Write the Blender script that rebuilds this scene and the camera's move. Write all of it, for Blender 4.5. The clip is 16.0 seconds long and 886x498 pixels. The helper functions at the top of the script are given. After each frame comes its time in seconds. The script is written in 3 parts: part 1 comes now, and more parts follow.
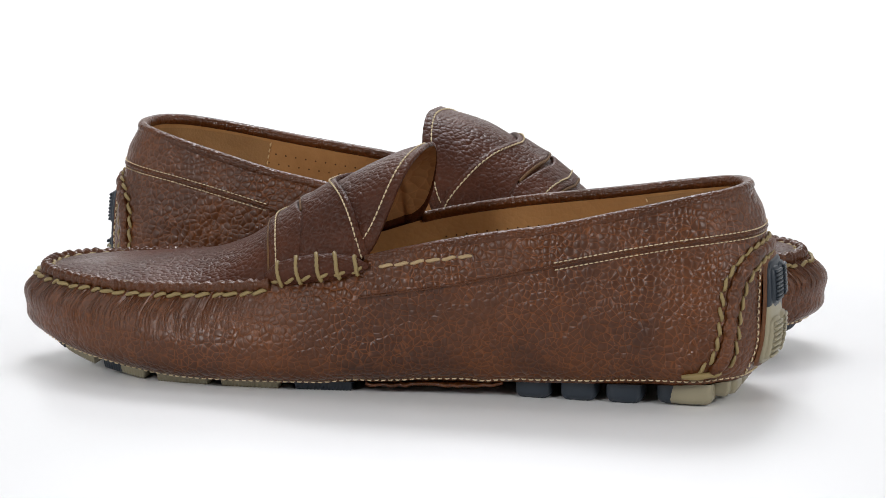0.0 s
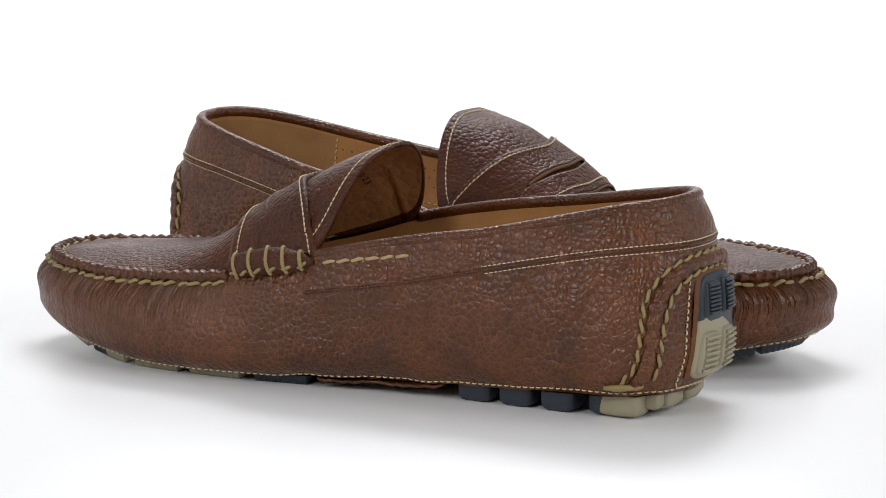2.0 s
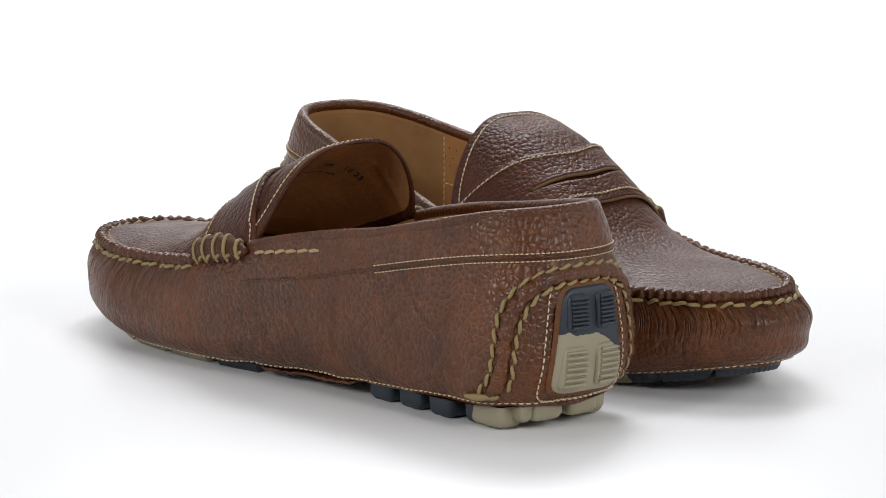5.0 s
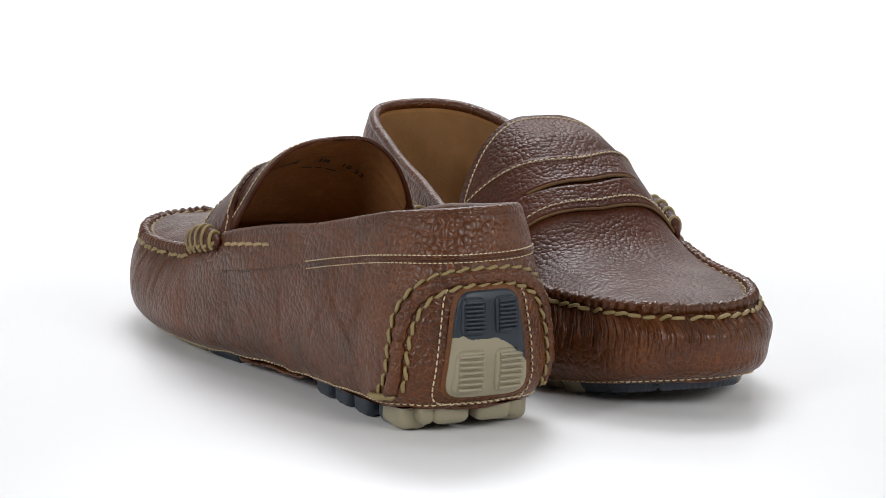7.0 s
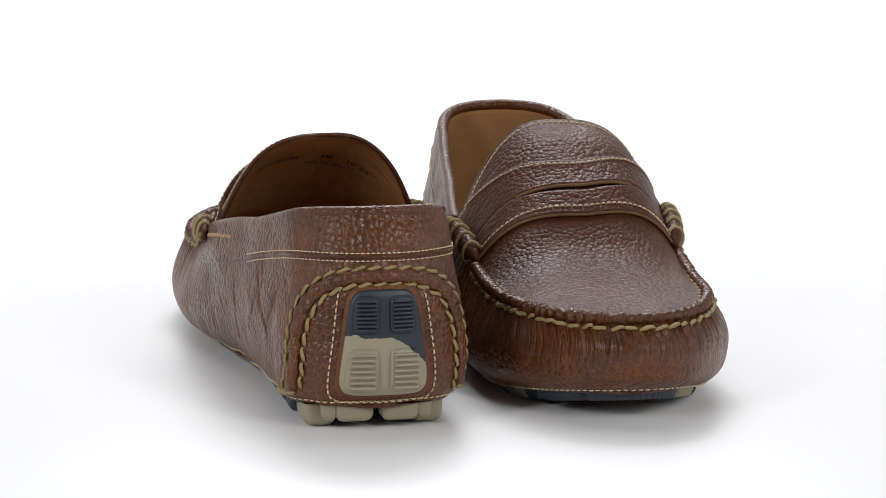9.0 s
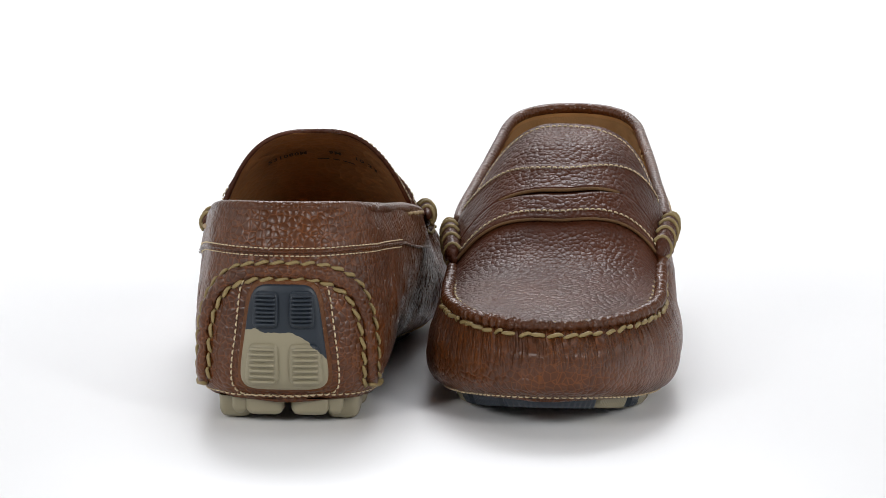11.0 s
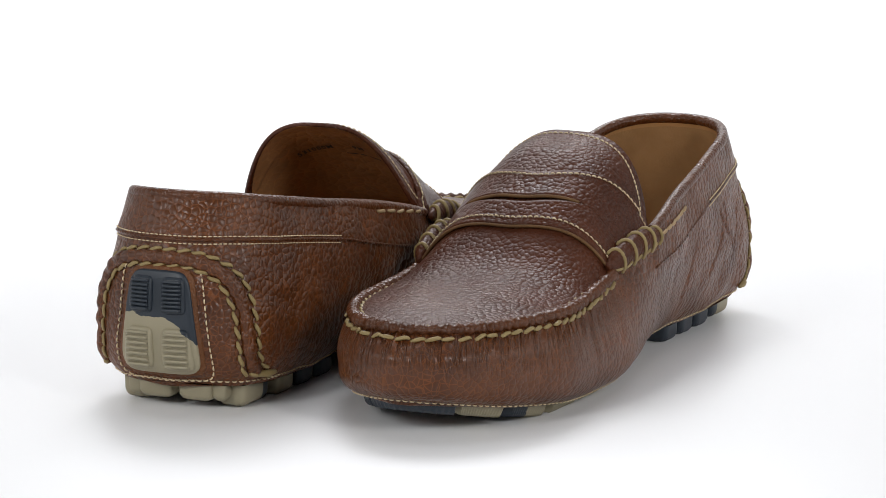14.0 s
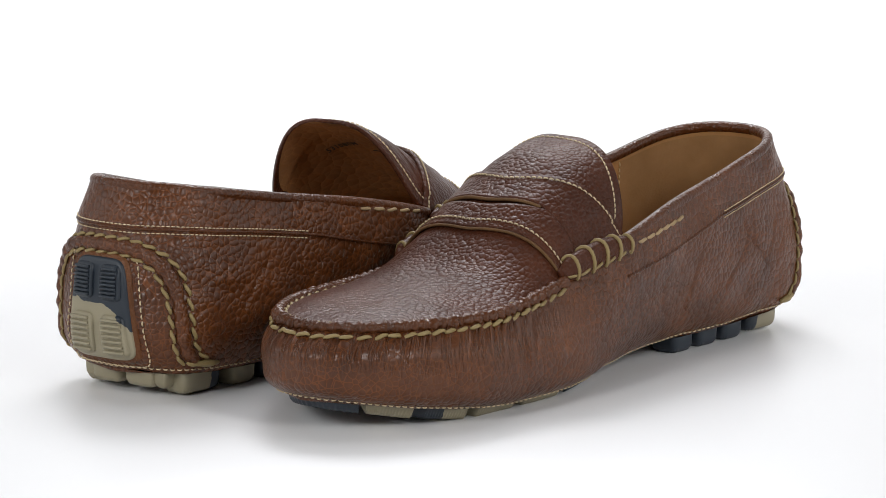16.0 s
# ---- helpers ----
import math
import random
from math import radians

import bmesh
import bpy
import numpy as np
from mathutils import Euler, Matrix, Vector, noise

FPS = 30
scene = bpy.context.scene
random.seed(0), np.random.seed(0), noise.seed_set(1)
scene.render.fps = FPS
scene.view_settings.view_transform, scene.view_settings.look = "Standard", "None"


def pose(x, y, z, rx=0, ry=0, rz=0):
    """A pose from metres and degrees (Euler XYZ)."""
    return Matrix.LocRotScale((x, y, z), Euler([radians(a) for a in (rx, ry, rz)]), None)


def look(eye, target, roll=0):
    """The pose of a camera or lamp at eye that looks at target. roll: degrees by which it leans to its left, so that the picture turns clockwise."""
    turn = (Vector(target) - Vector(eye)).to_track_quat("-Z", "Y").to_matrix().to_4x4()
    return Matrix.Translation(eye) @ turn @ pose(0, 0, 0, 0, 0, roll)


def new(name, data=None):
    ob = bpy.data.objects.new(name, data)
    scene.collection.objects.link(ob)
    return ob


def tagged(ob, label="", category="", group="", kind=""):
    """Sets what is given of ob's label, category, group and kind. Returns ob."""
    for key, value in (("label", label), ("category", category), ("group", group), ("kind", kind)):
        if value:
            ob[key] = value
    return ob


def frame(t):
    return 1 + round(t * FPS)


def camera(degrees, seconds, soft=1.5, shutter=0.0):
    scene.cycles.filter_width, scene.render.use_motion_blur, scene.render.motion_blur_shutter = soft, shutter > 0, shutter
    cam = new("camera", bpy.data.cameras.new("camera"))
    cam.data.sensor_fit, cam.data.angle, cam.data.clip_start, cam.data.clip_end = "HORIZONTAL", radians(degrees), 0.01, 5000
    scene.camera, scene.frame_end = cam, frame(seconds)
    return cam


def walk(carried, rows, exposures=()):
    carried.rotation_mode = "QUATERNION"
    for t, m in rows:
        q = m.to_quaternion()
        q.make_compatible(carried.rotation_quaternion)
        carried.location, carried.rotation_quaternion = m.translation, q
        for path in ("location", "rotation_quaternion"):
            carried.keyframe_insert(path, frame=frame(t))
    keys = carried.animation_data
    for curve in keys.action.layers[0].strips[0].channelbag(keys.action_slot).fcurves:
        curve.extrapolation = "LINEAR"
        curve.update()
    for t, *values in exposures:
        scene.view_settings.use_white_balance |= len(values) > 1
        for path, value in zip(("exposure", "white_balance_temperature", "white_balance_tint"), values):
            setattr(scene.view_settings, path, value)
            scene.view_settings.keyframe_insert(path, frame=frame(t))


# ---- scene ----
# A pair of driving loafers turning on a white turntable before a long lens. One shoe unit is 0.968 mm.
U = 0.000968
DIST = 1.3746
cam = camera(13.987, 16.0, soft=0.5)
CAM_POSE = pose(0, -DIST, 0.2837, 79.975, 0, -0.143) @ pose(0, 0, 0, 0, 0, 0.2437)
walk(cam, [(0.0, CAM_POSE), (16.0, CAM_POSE)])


# ---- world and lights ----
def area(name, eye, target, sx, sy, power, color=(1, 1, 1)):
    lamp = bpy.data.lights.new(name, "AREA")
    lamp.shape, lamp.size, lamp.size_y, lamp.energy, lamp.color = "RECTANGLE", sx, sy, power, color
    ob = new(name, lamp)
    ob.matrix_basis = look(eye, target)
    return ob


world = bpy.data.worlds.new("studio")
world.use_nodes = True
world.node_tree.nodes["Background"].inputs[0].default_value = (0.95, 0.97, 1.0, 1)
world.node_tree.nodes["Background"].inputs[1].default_value = 0.09
scene.world = world
area("overhead_softbox", (0.0, 0.5, 1.5), (0, 0.1, 0), 1.6, 1.2, 10.5, (0.95, 0.96, 1.0))
area("back_softbox", (0.0, 1.0, 1.25), (0, 0, 0), 0.7, 0.4, 12.5, (0.95, 0.96, 1.0))
area("side_softbox", (-1.45, -0.15, 0.6), (0, 0, 0.05), 1.9, 0.8, 6.0)
area("side_softbox", (1.45, -0.15, 0.6), (0, 0, 0.05), 1.9, 0.8, 6.0)
area("front_softbox", (-0.7, -1.05, 0.66), (0, 0, 0.05), 0.2, 0.4, 5.5)
area("front_softbox", (0.7, -1.05, 0.66), (0, 0, 0.05), 0.2, 0.4, 5.5)
area("backdrop_light", (0.0, 1.3, 1.9), (0, 3.0, 0.6), 2.6, 0.8, 52)
scene.view_settings.exposure = 0.0


# ---- materials ----
def node(nt, kind, **values):
    n = nt.nodes.new(kind)
    for k, v in values.items():
        n.inputs[k.replace("_", " ")].default_value = v
    return n


def material(name, color, rough=0.5):
    m = bpy.data.materials.new(name)
    m.use_nodes = True
    b = m.node_tree.nodes["Principled BSDF"]
    b.inputs["Base Color"].default_value = (*color, 1)
    b.inputs["Roughness"].default_value = rough
    return m, m.node_tree, b


def ramp(nt, source, stops):
    r = nt.nodes.new("ShaderNodeValToRGB")
    while len(r.color_ramp.elements) < len(stops):
        r.color_ramp.elements.new(0.5)
    for e, (p, c) in zip(r.color_ramp.elements, stops):
        e.position, e.color = p, (*c, 1) if len(c) == 3 else c
    nt.links.new(source, r.inputs[0])
    return r


def leather(name, dark, light, grain, bump, rough=0.33, veins=0.25, folds=0.0, gloss=0.3):
    """Pebbled leather: domed grains with thin creases, on blotchy colour; folds: fine wrinkles along the skin's own lines."""
    m, nt, b = material(name, light, rough)
    link = nt.links.new
    co = nt.nodes.new("ShaderNodeTexCoord").outputs["Object"]
    warp = node(nt, "ShaderNodeTexNoise", Scale=grain * 0.3, Detail=2.0)
    link(co, warp.inputs["Vector"])
    mix = nt.nodes.new("ShaderNodeVectorMath")
    mix.operation = "MULTIPLY_ADD"
    mix.inputs[1].default_value = (1.1 / grain,) * 3
    link(warp.outputs["Color"], mix.inputs[0])
    link(co, mix.inputs[2])
    dome = node(nt, "ShaderNodeTexVoronoi", Scale=grain)
    dome.feature = "F1"
    link(mix.outputs[0], dome.inputs["Vector"])
    edges = node(nt, "ShaderNodeTexVoronoi", Scale=grain)
    edges.feature = "DISTANCE_TO_EDGE"
    link(mix.outputs[0], edges.inputs["Vector"])
    crease = ramp(nt, edges.outputs["Distance"], [(0.0, (0, 0, 0)), (0.26, (1, 1, 1))])
    crease.color_ramp.interpolation = "EASE"
    blotch = node(nt, "ShaderNodeTexNoise", Scale=34.0, Detail=6.0, Roughness=0.62)
    link(co, blotch.inputs["Vector"])
    tone = ramp(nt, blotch.outputs["Fac"], [(0.32, dark), (0.68, light)])
    patch = node(nt, "ShaderNodeTexNoise", Scale=70.0, Detail=3.0)
    link(co, patch.inputs["Vector"])
    where = ramp(nt, patch.outputs["Fac"], [(0.3, (0.25 * veins,) * 3), (0.56, (veins,) * 3)])
    inv = nt.nodes.new("ShaderNodeMath")
    inv.operation = "SUBTRACT"
    inv.inputs[0].default_value = 1.0
    line = ramp(nt, edges.outputs["Distance"], [(0.0, (0, 0, 0)), (0.085, (1, 1, 1))])
    link(line.outputs[0], inv.inputs[1])
    amt = nt.nodes.new("ShaderNodeMath")
    amt.operation = "MULTIPLY"
    link(inv.outputs[0], amt.inputs[0])
    link(where.outputs[0], amt.inputs[1])
    worn = nt.nodes.new("ShaderNodeMix")
    worn.data_type = "RGBA"
    link(amt.outputs[0], worn.inputs[0])
    link(tone.outputs[0], worn.inputs["A"])
    worn.inputs["B"].default_value = (*[min(1, c * 2.0) for c in light], 1)
    link(worn.outputs["Result"], b.inputs["Base Color"])
    # relief: domes sunk at their creases, stronger in some patches
    square = nt.nodes.new("ShaderNodeMath")
    square.operation = "POWER"
    square.inputs[1].default_value = 2.0
    link(dome.outputs["Distance"], square.inputs[0])
    dsq = nt.nodes.new("ShaderNodeMath")
    dsq.operation = "MULTIPLY"
    link(square.outputs[0], dsq.inputs[0])
    dsq.inputs[1].default_value = -1.5
    add = nt.nodes.new("ShaderNodeMath")
    add.operation = "MULTIPLY_ADD"
    add.inputs[1].default_value = 0.24
    link(crease.outputs[0], add.inputs[0])
    link(dsq.outputs[0], add.inputs[2])
    area_ = node(nt, "ShaderNodeTexNoise", Scale=22.0, Detail=2.0)
    link(co, area_.inputs["Vector"])
    power = ramp(nt, area_.outputs["Fac"], [(0.35, (0.72 * bump,) * 3), (0.6, (bump,) * 3)])
    bp = node(nt, "ShaderNodeBump", Distance=0.0007)
    link(power.outputs[0], bp.inputs["Strength"])
    link(add.outputs[0], bp.inputs["Height"])
    last = bp
    if folds:
        at = nt.nodes.new("ShaderNodeAttribute")
        at.attribute_name = "fold"
        sep = nt.nodes.new("ShaderNodeSeparateXYZ")
        link(at.outputs["Vector"], sep.inputs[0])
        wr = node(nt, "ShaderNodeTexNoise", Scale=1.0, Detail=3.0, Roughness=0.55, Distortion=0.25)
        stretch = nt.nodes.new("ShaderNodeVectorMath")
        stretch.operation = "MULTIPLY"
        stretch.inputs[1].default_value = (0.62, 0.075, 0.0)
        link(at.outputs["Vector"], stretch.inputs[0])
        link(stretch.outputs[0], wr.inputs["Vector"])
        cut = ramp(nt, wr.outputs["Fac"], [(0.36, (0, 0, 0)), (0.52, (1, 1, 1))])
        gain = nt.nodes.new("ShaderNodeMath")
        gain.operation = "MULTIPLY"
        gain.inputs[1].default_value = folds
        link(sep.outputs["Z"], gain.inputs[0])
        bp2 = node(nt, "ShaderNodeBump", Distance=0.0013)
        link(gain.outputs[0], bp2.inputs["Strength"])
        link(cut.outputs[0], bp2.inputs["Height"])
        link(bp.outputs[0], bp2.inputs["Normal"])
        calm = nt.nodes.new("ShaderNodeMath")
        calm.operation = "MULTIPLY_ADD"
        calm.inputs[1].default_value, calm.inputs[2].default_value = -0.7, 1.0
        link(sep.outputs["Z"], calm.inputs[0])
        less = nt.nodes.new("ShaderNodeMath")
        less.operation = "MULTIPLY"
        link(power.outputs[0], less.inputs[0])
        link(calm.outputs[0], less.inputs[1])
        link(less.outputs[0], bp.inputs["Strength"])
        last = bp2
    link(last.outputs[0], b.inputs["Normal"])
    amp = node(nt, "ShaderNodeTexNoise", Scale=60.0, Detail=2.0)
    link(co, amp.inputs["Vector"])
    rg = ramp(nt, amp.outputs["Fac"], [(0.3, (rough - 0.06,) * 3), (0.7, (rough + 0.08,) * 3)])
    link(rg.outputs[0], b.inputs["Roughness"])
    b.inputs["Specular IOR Level"].default_value = gloss
    return m


BROWN = leather("brown_pebbled_leather", (0.050, 0.0140, 0.0031), (0.106, 0.0310, 0.0062), 405, 0.62, 0.36, 0.6, 0.9, 0.42)
SMOOTH_BROWN = leather("rolled_brown_leather", (0.050, 0.0145, 0.0038), (0.094, 0.0280, 0.0066), 560, 0.4, 0.31, 0.3, 0.0, 0.36)
VAMP = leather("dark_brown_leather", (0.044, 0.0125, 0.0052), (0.078, 0.0230, 0.0094), 520, 0.45, 0.38, 0.15, 0.0, 0.20)
EDGE = leather("raw_leather_edge", (0.085, 0.042, 0.015), (0.14, 0.07, 0.026), 900, 0.2, 0.7)
LINING = leather("tan_lining_leather", (0.34, 0.17, 0.062), (0.46, 0.245, 0.094), 500, 0.12, 0.6, 0.0)
CORD = material("olive_waxed_cord", (0.25, 0.18, 0.070), 0.55)[0]
THREAD = material("cream_thread", (0.58, 0.46, 0.29), 0.7)[0]
NAVY = material("navy_rubber", (0.018, 0.026, 0.038), 0.45)[0]
TAN = material("olive_tan_rubber", (0.285, 0.25, 0.165), 0.5)[0]
LACECORD = material("cream_lace", (0.36, 0.25, 0.13), 0.65)[0]
TANTHREAD = material("tan_thread", (0.60, 0.43, 0.22), 0.7)[0]
HOLE = material("punched_hole", (0.09, 0.04, 0.015), 0.9)[0]


def camouflage(name, axis, edge, slope, base):
    """Two rubbers that meet along a wandering line across one axis, which drops on the right side."""
    m, nt, b = material(name, (0.1, 0.1, 0.1), 0.45)
    co = nt.nodes.new("ShaderNodeTexCoord")
    sep = nt.nodes.new("ShaderNodeSeparateXYZ")
    nt.links.new(co.outputs["Object"], sep.inputs[0])
    wob = node(nt, "ShaderNodeTexNoise", Scale=160.0, Detail=2.0)
    nt.links.new(co.outputs["Object"], wob.inputs["Vector"])

    def calc(op, x, y):
        n = nt.nodes.new("ShaderNodeMath")
        n.operation = op
        for i, v in enumerate((x, y)):
            if isinstance(v, (int, float)):
                n.inputs[i].default_value = v
            else:
                nt.links.new(v, n.inputs[i])
        return n.outputs[0]

    drop = calc("MULTIPLY", calc("MINIMUM", calc("ADD", sep.outputs["Y"], 0.003), 0.0), -slope)
    h = calc("ADD", sep.outputs[axis], drop)
    h = calc("ADD", h, calc("MULTIPLY", wob.outputs["Fac"], 0.005))
    over = calc("GREATER_THAN", h, edge)
    mix = nt.nodes.new("ShaderNodeMix")
    mix.data_type = "RGBA"
    nt.links.new(over, mix.inputs[0])
    low, high = base
    mix.inputs["A"].default_value, mix.inputs["B"].default_value = (*low, 1), (*high, 1)
    nt.links.new(mix.outputs["Result"], b.inputs["Base Color"])
    return m


NAVY_RGB, TAN_RGB = (0.014, 0.021, 0.031), (0.285, 0.25, 0.165)
CAMO = camouflage("camouflage_rubber", "Z", 0.0385, 0.75, (TAN_RGB, NAVY_RGB))
SPLIT = camouflage("camouflage_rubber_heel", "X", 0.0345, 0.0, (TAN_RGB, NAVY_RGB))
SPLIT_FRONT = camouflage("camouflage_rubber_toe", "X", 0.244, 0.0, (TAN_RGB, NAVY_RGB))
TONGUE = leather("brown_tongue_lining", (0.28, 0.135, 0.054), (0.41, 0.21, 0.086), 260, 0.3, 0.55, 0.15)
RUST = leather("rust_leather", (0.10, 0.036, 0.011), (0.16, 0.058, 0.018), 620, 0.3, 0.5, 0.1)
SUEDE = leather("tan_suede", (0.27, 0.145, 0.058), (0.38, 0.215, 0.09), 900, 0.15, 0.85, 0.0)
INK = material("black_ink", (0.02, 0.015, 0.01), 0.6)[0]
WHITE = material("white_acrylic", (0.795, 0.795, 0.797), 0.35)[0]
PAPER = material("white_paper_sweep", (0.88, 0.88, 0.88), 0.9)[0]


# ---- mesh tools ----
def part(name, verts, faces, mat, parent, label="", smooth=True):
    me = bpy.data.meshes.new(name)
    me.from_pydata((np.asarray(verts) * U).tolist(), [], [tuple(int(i) for i in f) for f in faces])
    me.materials.append(mat)
    me.polygons.foreach_set("use_smooth", [smooth] * len(me.polygons))
    me.update()
    ob = new(name, me)
    ob.parent = parent
    return tagged(ob, label)


def grid_faces(m, n, closed=False, base=0, flip=False):
    out = []
    for i in range(m - 1):
        for j in range(n if closed else n - 1):
            k = (j + 1) % n
            f = (base + i * n + j, base + i * n + k, base + (i + 1) * n + k, base + (i + 1) * n + j)
            out.append(f[::-1] if flip else f)
    return out


def grid_normals(p, closed=False):
    """Normals of a grid of points, rows by columns."""
    if closed:
        du = np.roll(p, -1, 1) - np.roll(p, 1, 1)
    else:
        du = np.gradient(p, axis=1)
    dv = np.gradient(p, axis=0)
    n = np.cross(du, dv)
    return n / np.maximum(np.linalg.norm(n, axis=2, keepdims=True), 1e-9)


def slab(p, thick):
    """A sheet of points made solid: the sheet, its copy below and the rim."""
    m, n = p.shape[:2]
    q = p - grid_normals(p) * thick
    v = np.concatenate([p.reshape(-1, 3), q.reshape(-1, 3)])
    f = grid_faces(m, n) + grid_faces(m, n, base=m * n, flip=True)
    ring = [j for j in range(n)] + [i * n + n - 1 for i in range(1, m)] + [(m - 1) * n + j for j in range(n - 2, -1, -1)] + [i * n for i in range(m - 2, 0, -1)]
    for a, b in zip(ring, ring[1:] + ring[:1]):
        f.append((b, a, a + m * n, b + m * n))
    return v, f


def sweep(path, radius, seg=8, up=(0, 0, 1), flat=1.0):
    """A tube along a path; radius is one number or one for each point."""
    path = np.asarray(path, float)
    n = len(path)
    r = np.broadcast_to(np.asarray(radius, float), (n,))
    t = np.gradient(path, axis=0)
    t /= np.maximum(np.linalg.norm(t, axis=1, keepdims=True), 1e-9)
    up = np.broadcast_to(np.asarray(up, float), (n, 3))
    side = np.cross(t, up)
    side /= np.maximum(np.linalg.norm(side, axis=1, keepdims=True), 1e-9)
    over = np.cross(side, t)
    a = np.linspace(0, 2 * np.pi, seg, endpoint=False)
    p = path[:, None] + r[:, None, None] * (np.cos(a)[None, :, None] * side[:, None] + flat * np.sin(a)[None, :, None] * over[:, None])
    v = np.concatenate([p.reshape(-1, 3), path[:1], path[-1:]])
    f = grid_faces(n, seg, True)
    e = n * seg
    f += [(j, e, (j + 1) % seg) for j in range(seg)] + [(e - seg + j, e - seg + (j + 1) % seg, e + 1) for j in range(seg)]
    return v, f


def joined(pieces):
    vs, fs, k = [], [], 0
    for v, f in pieces:
        vs.append(np.asarray(v, float))
        fs += [tuple(i + k for i in g) for g in f]
        k += len(v)
    return np.concatenate(vs), fs


def hermite(xs, ys, x):
    """A smooth curve through the given stations (no overshoot past flat ones)."""
    xs, ys, x = np.asarray(xs, float), np.asarray(ys, float), np.asarray(x, float)
    d = np.diff(ys) / np.diff(xs)
    m = np.concatenate([[d[0]], np.where(d[:-1] * d[1:] > 0, (d[:-1] + d[1:]) / 2, 0), [d[-1]]])
    i = np.clip(np.searchsorted(xs, x) - 1, 0, len(xs) - 2)
    h = xs[i + 1] - xs[i]
    u = np.clip((x - xs[i]) / h, -0.2, 1.2)
    return ((2 * u ** 3 - 3 * u ** 2 + 1) * ys[i] + (u ** 3 - 2 * u ** 2 + u) * h * m[i]
            + (-2 * u ** 3 + 3 * u ** 2) * ys[i + 1] + (u ** 3 - u ** 2) * h * m[i + 1])


# ---- the shape of the shoe: x from heel to toe, y to its left, z up ----
STATIONS = (0, 20, 45, 75, 110, 146, 190, 230, 265, 300)
# level: heel end, toe end, length of heel and toe rounding, half-widths at the stations
LEVELS = (
    (8, 291, 27, 78, (29, 30.5, 30.5, 30, 30, 34, 40, 41, 38.5, 33.5)),
    (2, 297.5, 28, 80, (33.8, 33.8, 34.2, 34.5, 36, 41, 46, 46.3, 43, 36.5)),
    (0, 299.3, 28, 80, (34.6, 34.6, 36.5, 38, 40, 44, 49, 49.3, 45.2, 39)),
    (2.5, 299.5, 29, 74, (29.8, 30.2, 34.5, 38.5, 41.5, 44.5, 45.5, 46, 43, 37)),
    (10, 290, 36, 68, (26, 27.5, 30, 34, 38, 42, 40.5, 40, 37.5, 33)),
)
V_AT = (0.0, 0.13, 0.42, 0.74, 1.0)


def smooth(lo, hi, x):
    t = np.clip((x - lo) / (hi - lo), 0, 1)
    return t * t * (3 - 2 * t)


def sole_z(x):
    return hermite((0, 20, 60, 100, 140, 185, 227, 255, 280, 300), (10.5, 9.5, 8, 6.5, 5, 3.2, 3.4, 6.5, 10.5, 14), x)


def rim_z(x):
    return hermite((0, 20, 38, 75, 110, 146, 170, 190, 230, 265, 290), (81.5, 79, 75.6, 68.2, 62.5, 54.5, 47, 42, 37.3, 37, 37.5), x) + (1.2 if HAND > 0 else 0.0) * smooth(205, 250, x)


HAND = 1  # 1: the inner side of the foot is on the shoe's left; -1: on its right


def skew(x):
    """How far the forefoot leans to the inner side."""
    return HAND * hermite((160, 200, 240, 270, 300), (0, 0.8, 2.2, 2.7, 3.2), np.clip(x, 160, 300))


def inner_rise(x, y):
    """The rim stands a little higher on the inner side of the foot."""
    w = np.clip((x - 30) / 50, 0, 1) * np.clip((225 - x) / 40, 0, 1)
    return 1.6 * HAND * np.tanh(np.asarray(y) / 8) * w


def outline(k, s):
    """The point of level k at s, 0 at the heel, 1 at the toe by the left side, 2 at the heel again."""
    x0, x1, ah, at, widths = LEVELS[k]
    h = np.where(s > 1, 2 - s, s)
    x = x0 + (x1 - x0) * (1 - np.cos(np.pi * h)) / 2
    a = np.clip((x - x0) / ah, 0, 1)
    b = np.clip((x1 - x) / at, 0, 1)
    cap = (1 - (1 - a) ** 2.4) ** (1 / 2.4) * (1 - (1 - b) ** 2.25) ** (1 / 2.25)
    y = hermite(STATIONS, widths, x) * cap * np.where(s > 1, -1, 1)
    hollow = (5.0, 4.0, 1.6, 0.0, 0.0)[k] * smooth(62, 105, x) * (1 - smooth(135, 185, x)) + (2.6, 2.8, 2.2, 1.0, 0.0)[k] * smooth(185, 225, x) * (1 - smooth(275, 296, x))
    y = y - HAND * hollow * (y * HAND > 0) + skew(x) * (0.4 if k == 4 else 1.0)
    lo, hi = sole_z(x), rim_z(x) + inner_rise(x, y)
    share = (0.0, 0.1, 0.37, 0.7, 1.0)[k]
    z = lo + (hi - lo) * share
    return np.stack([x, y, z], -1)


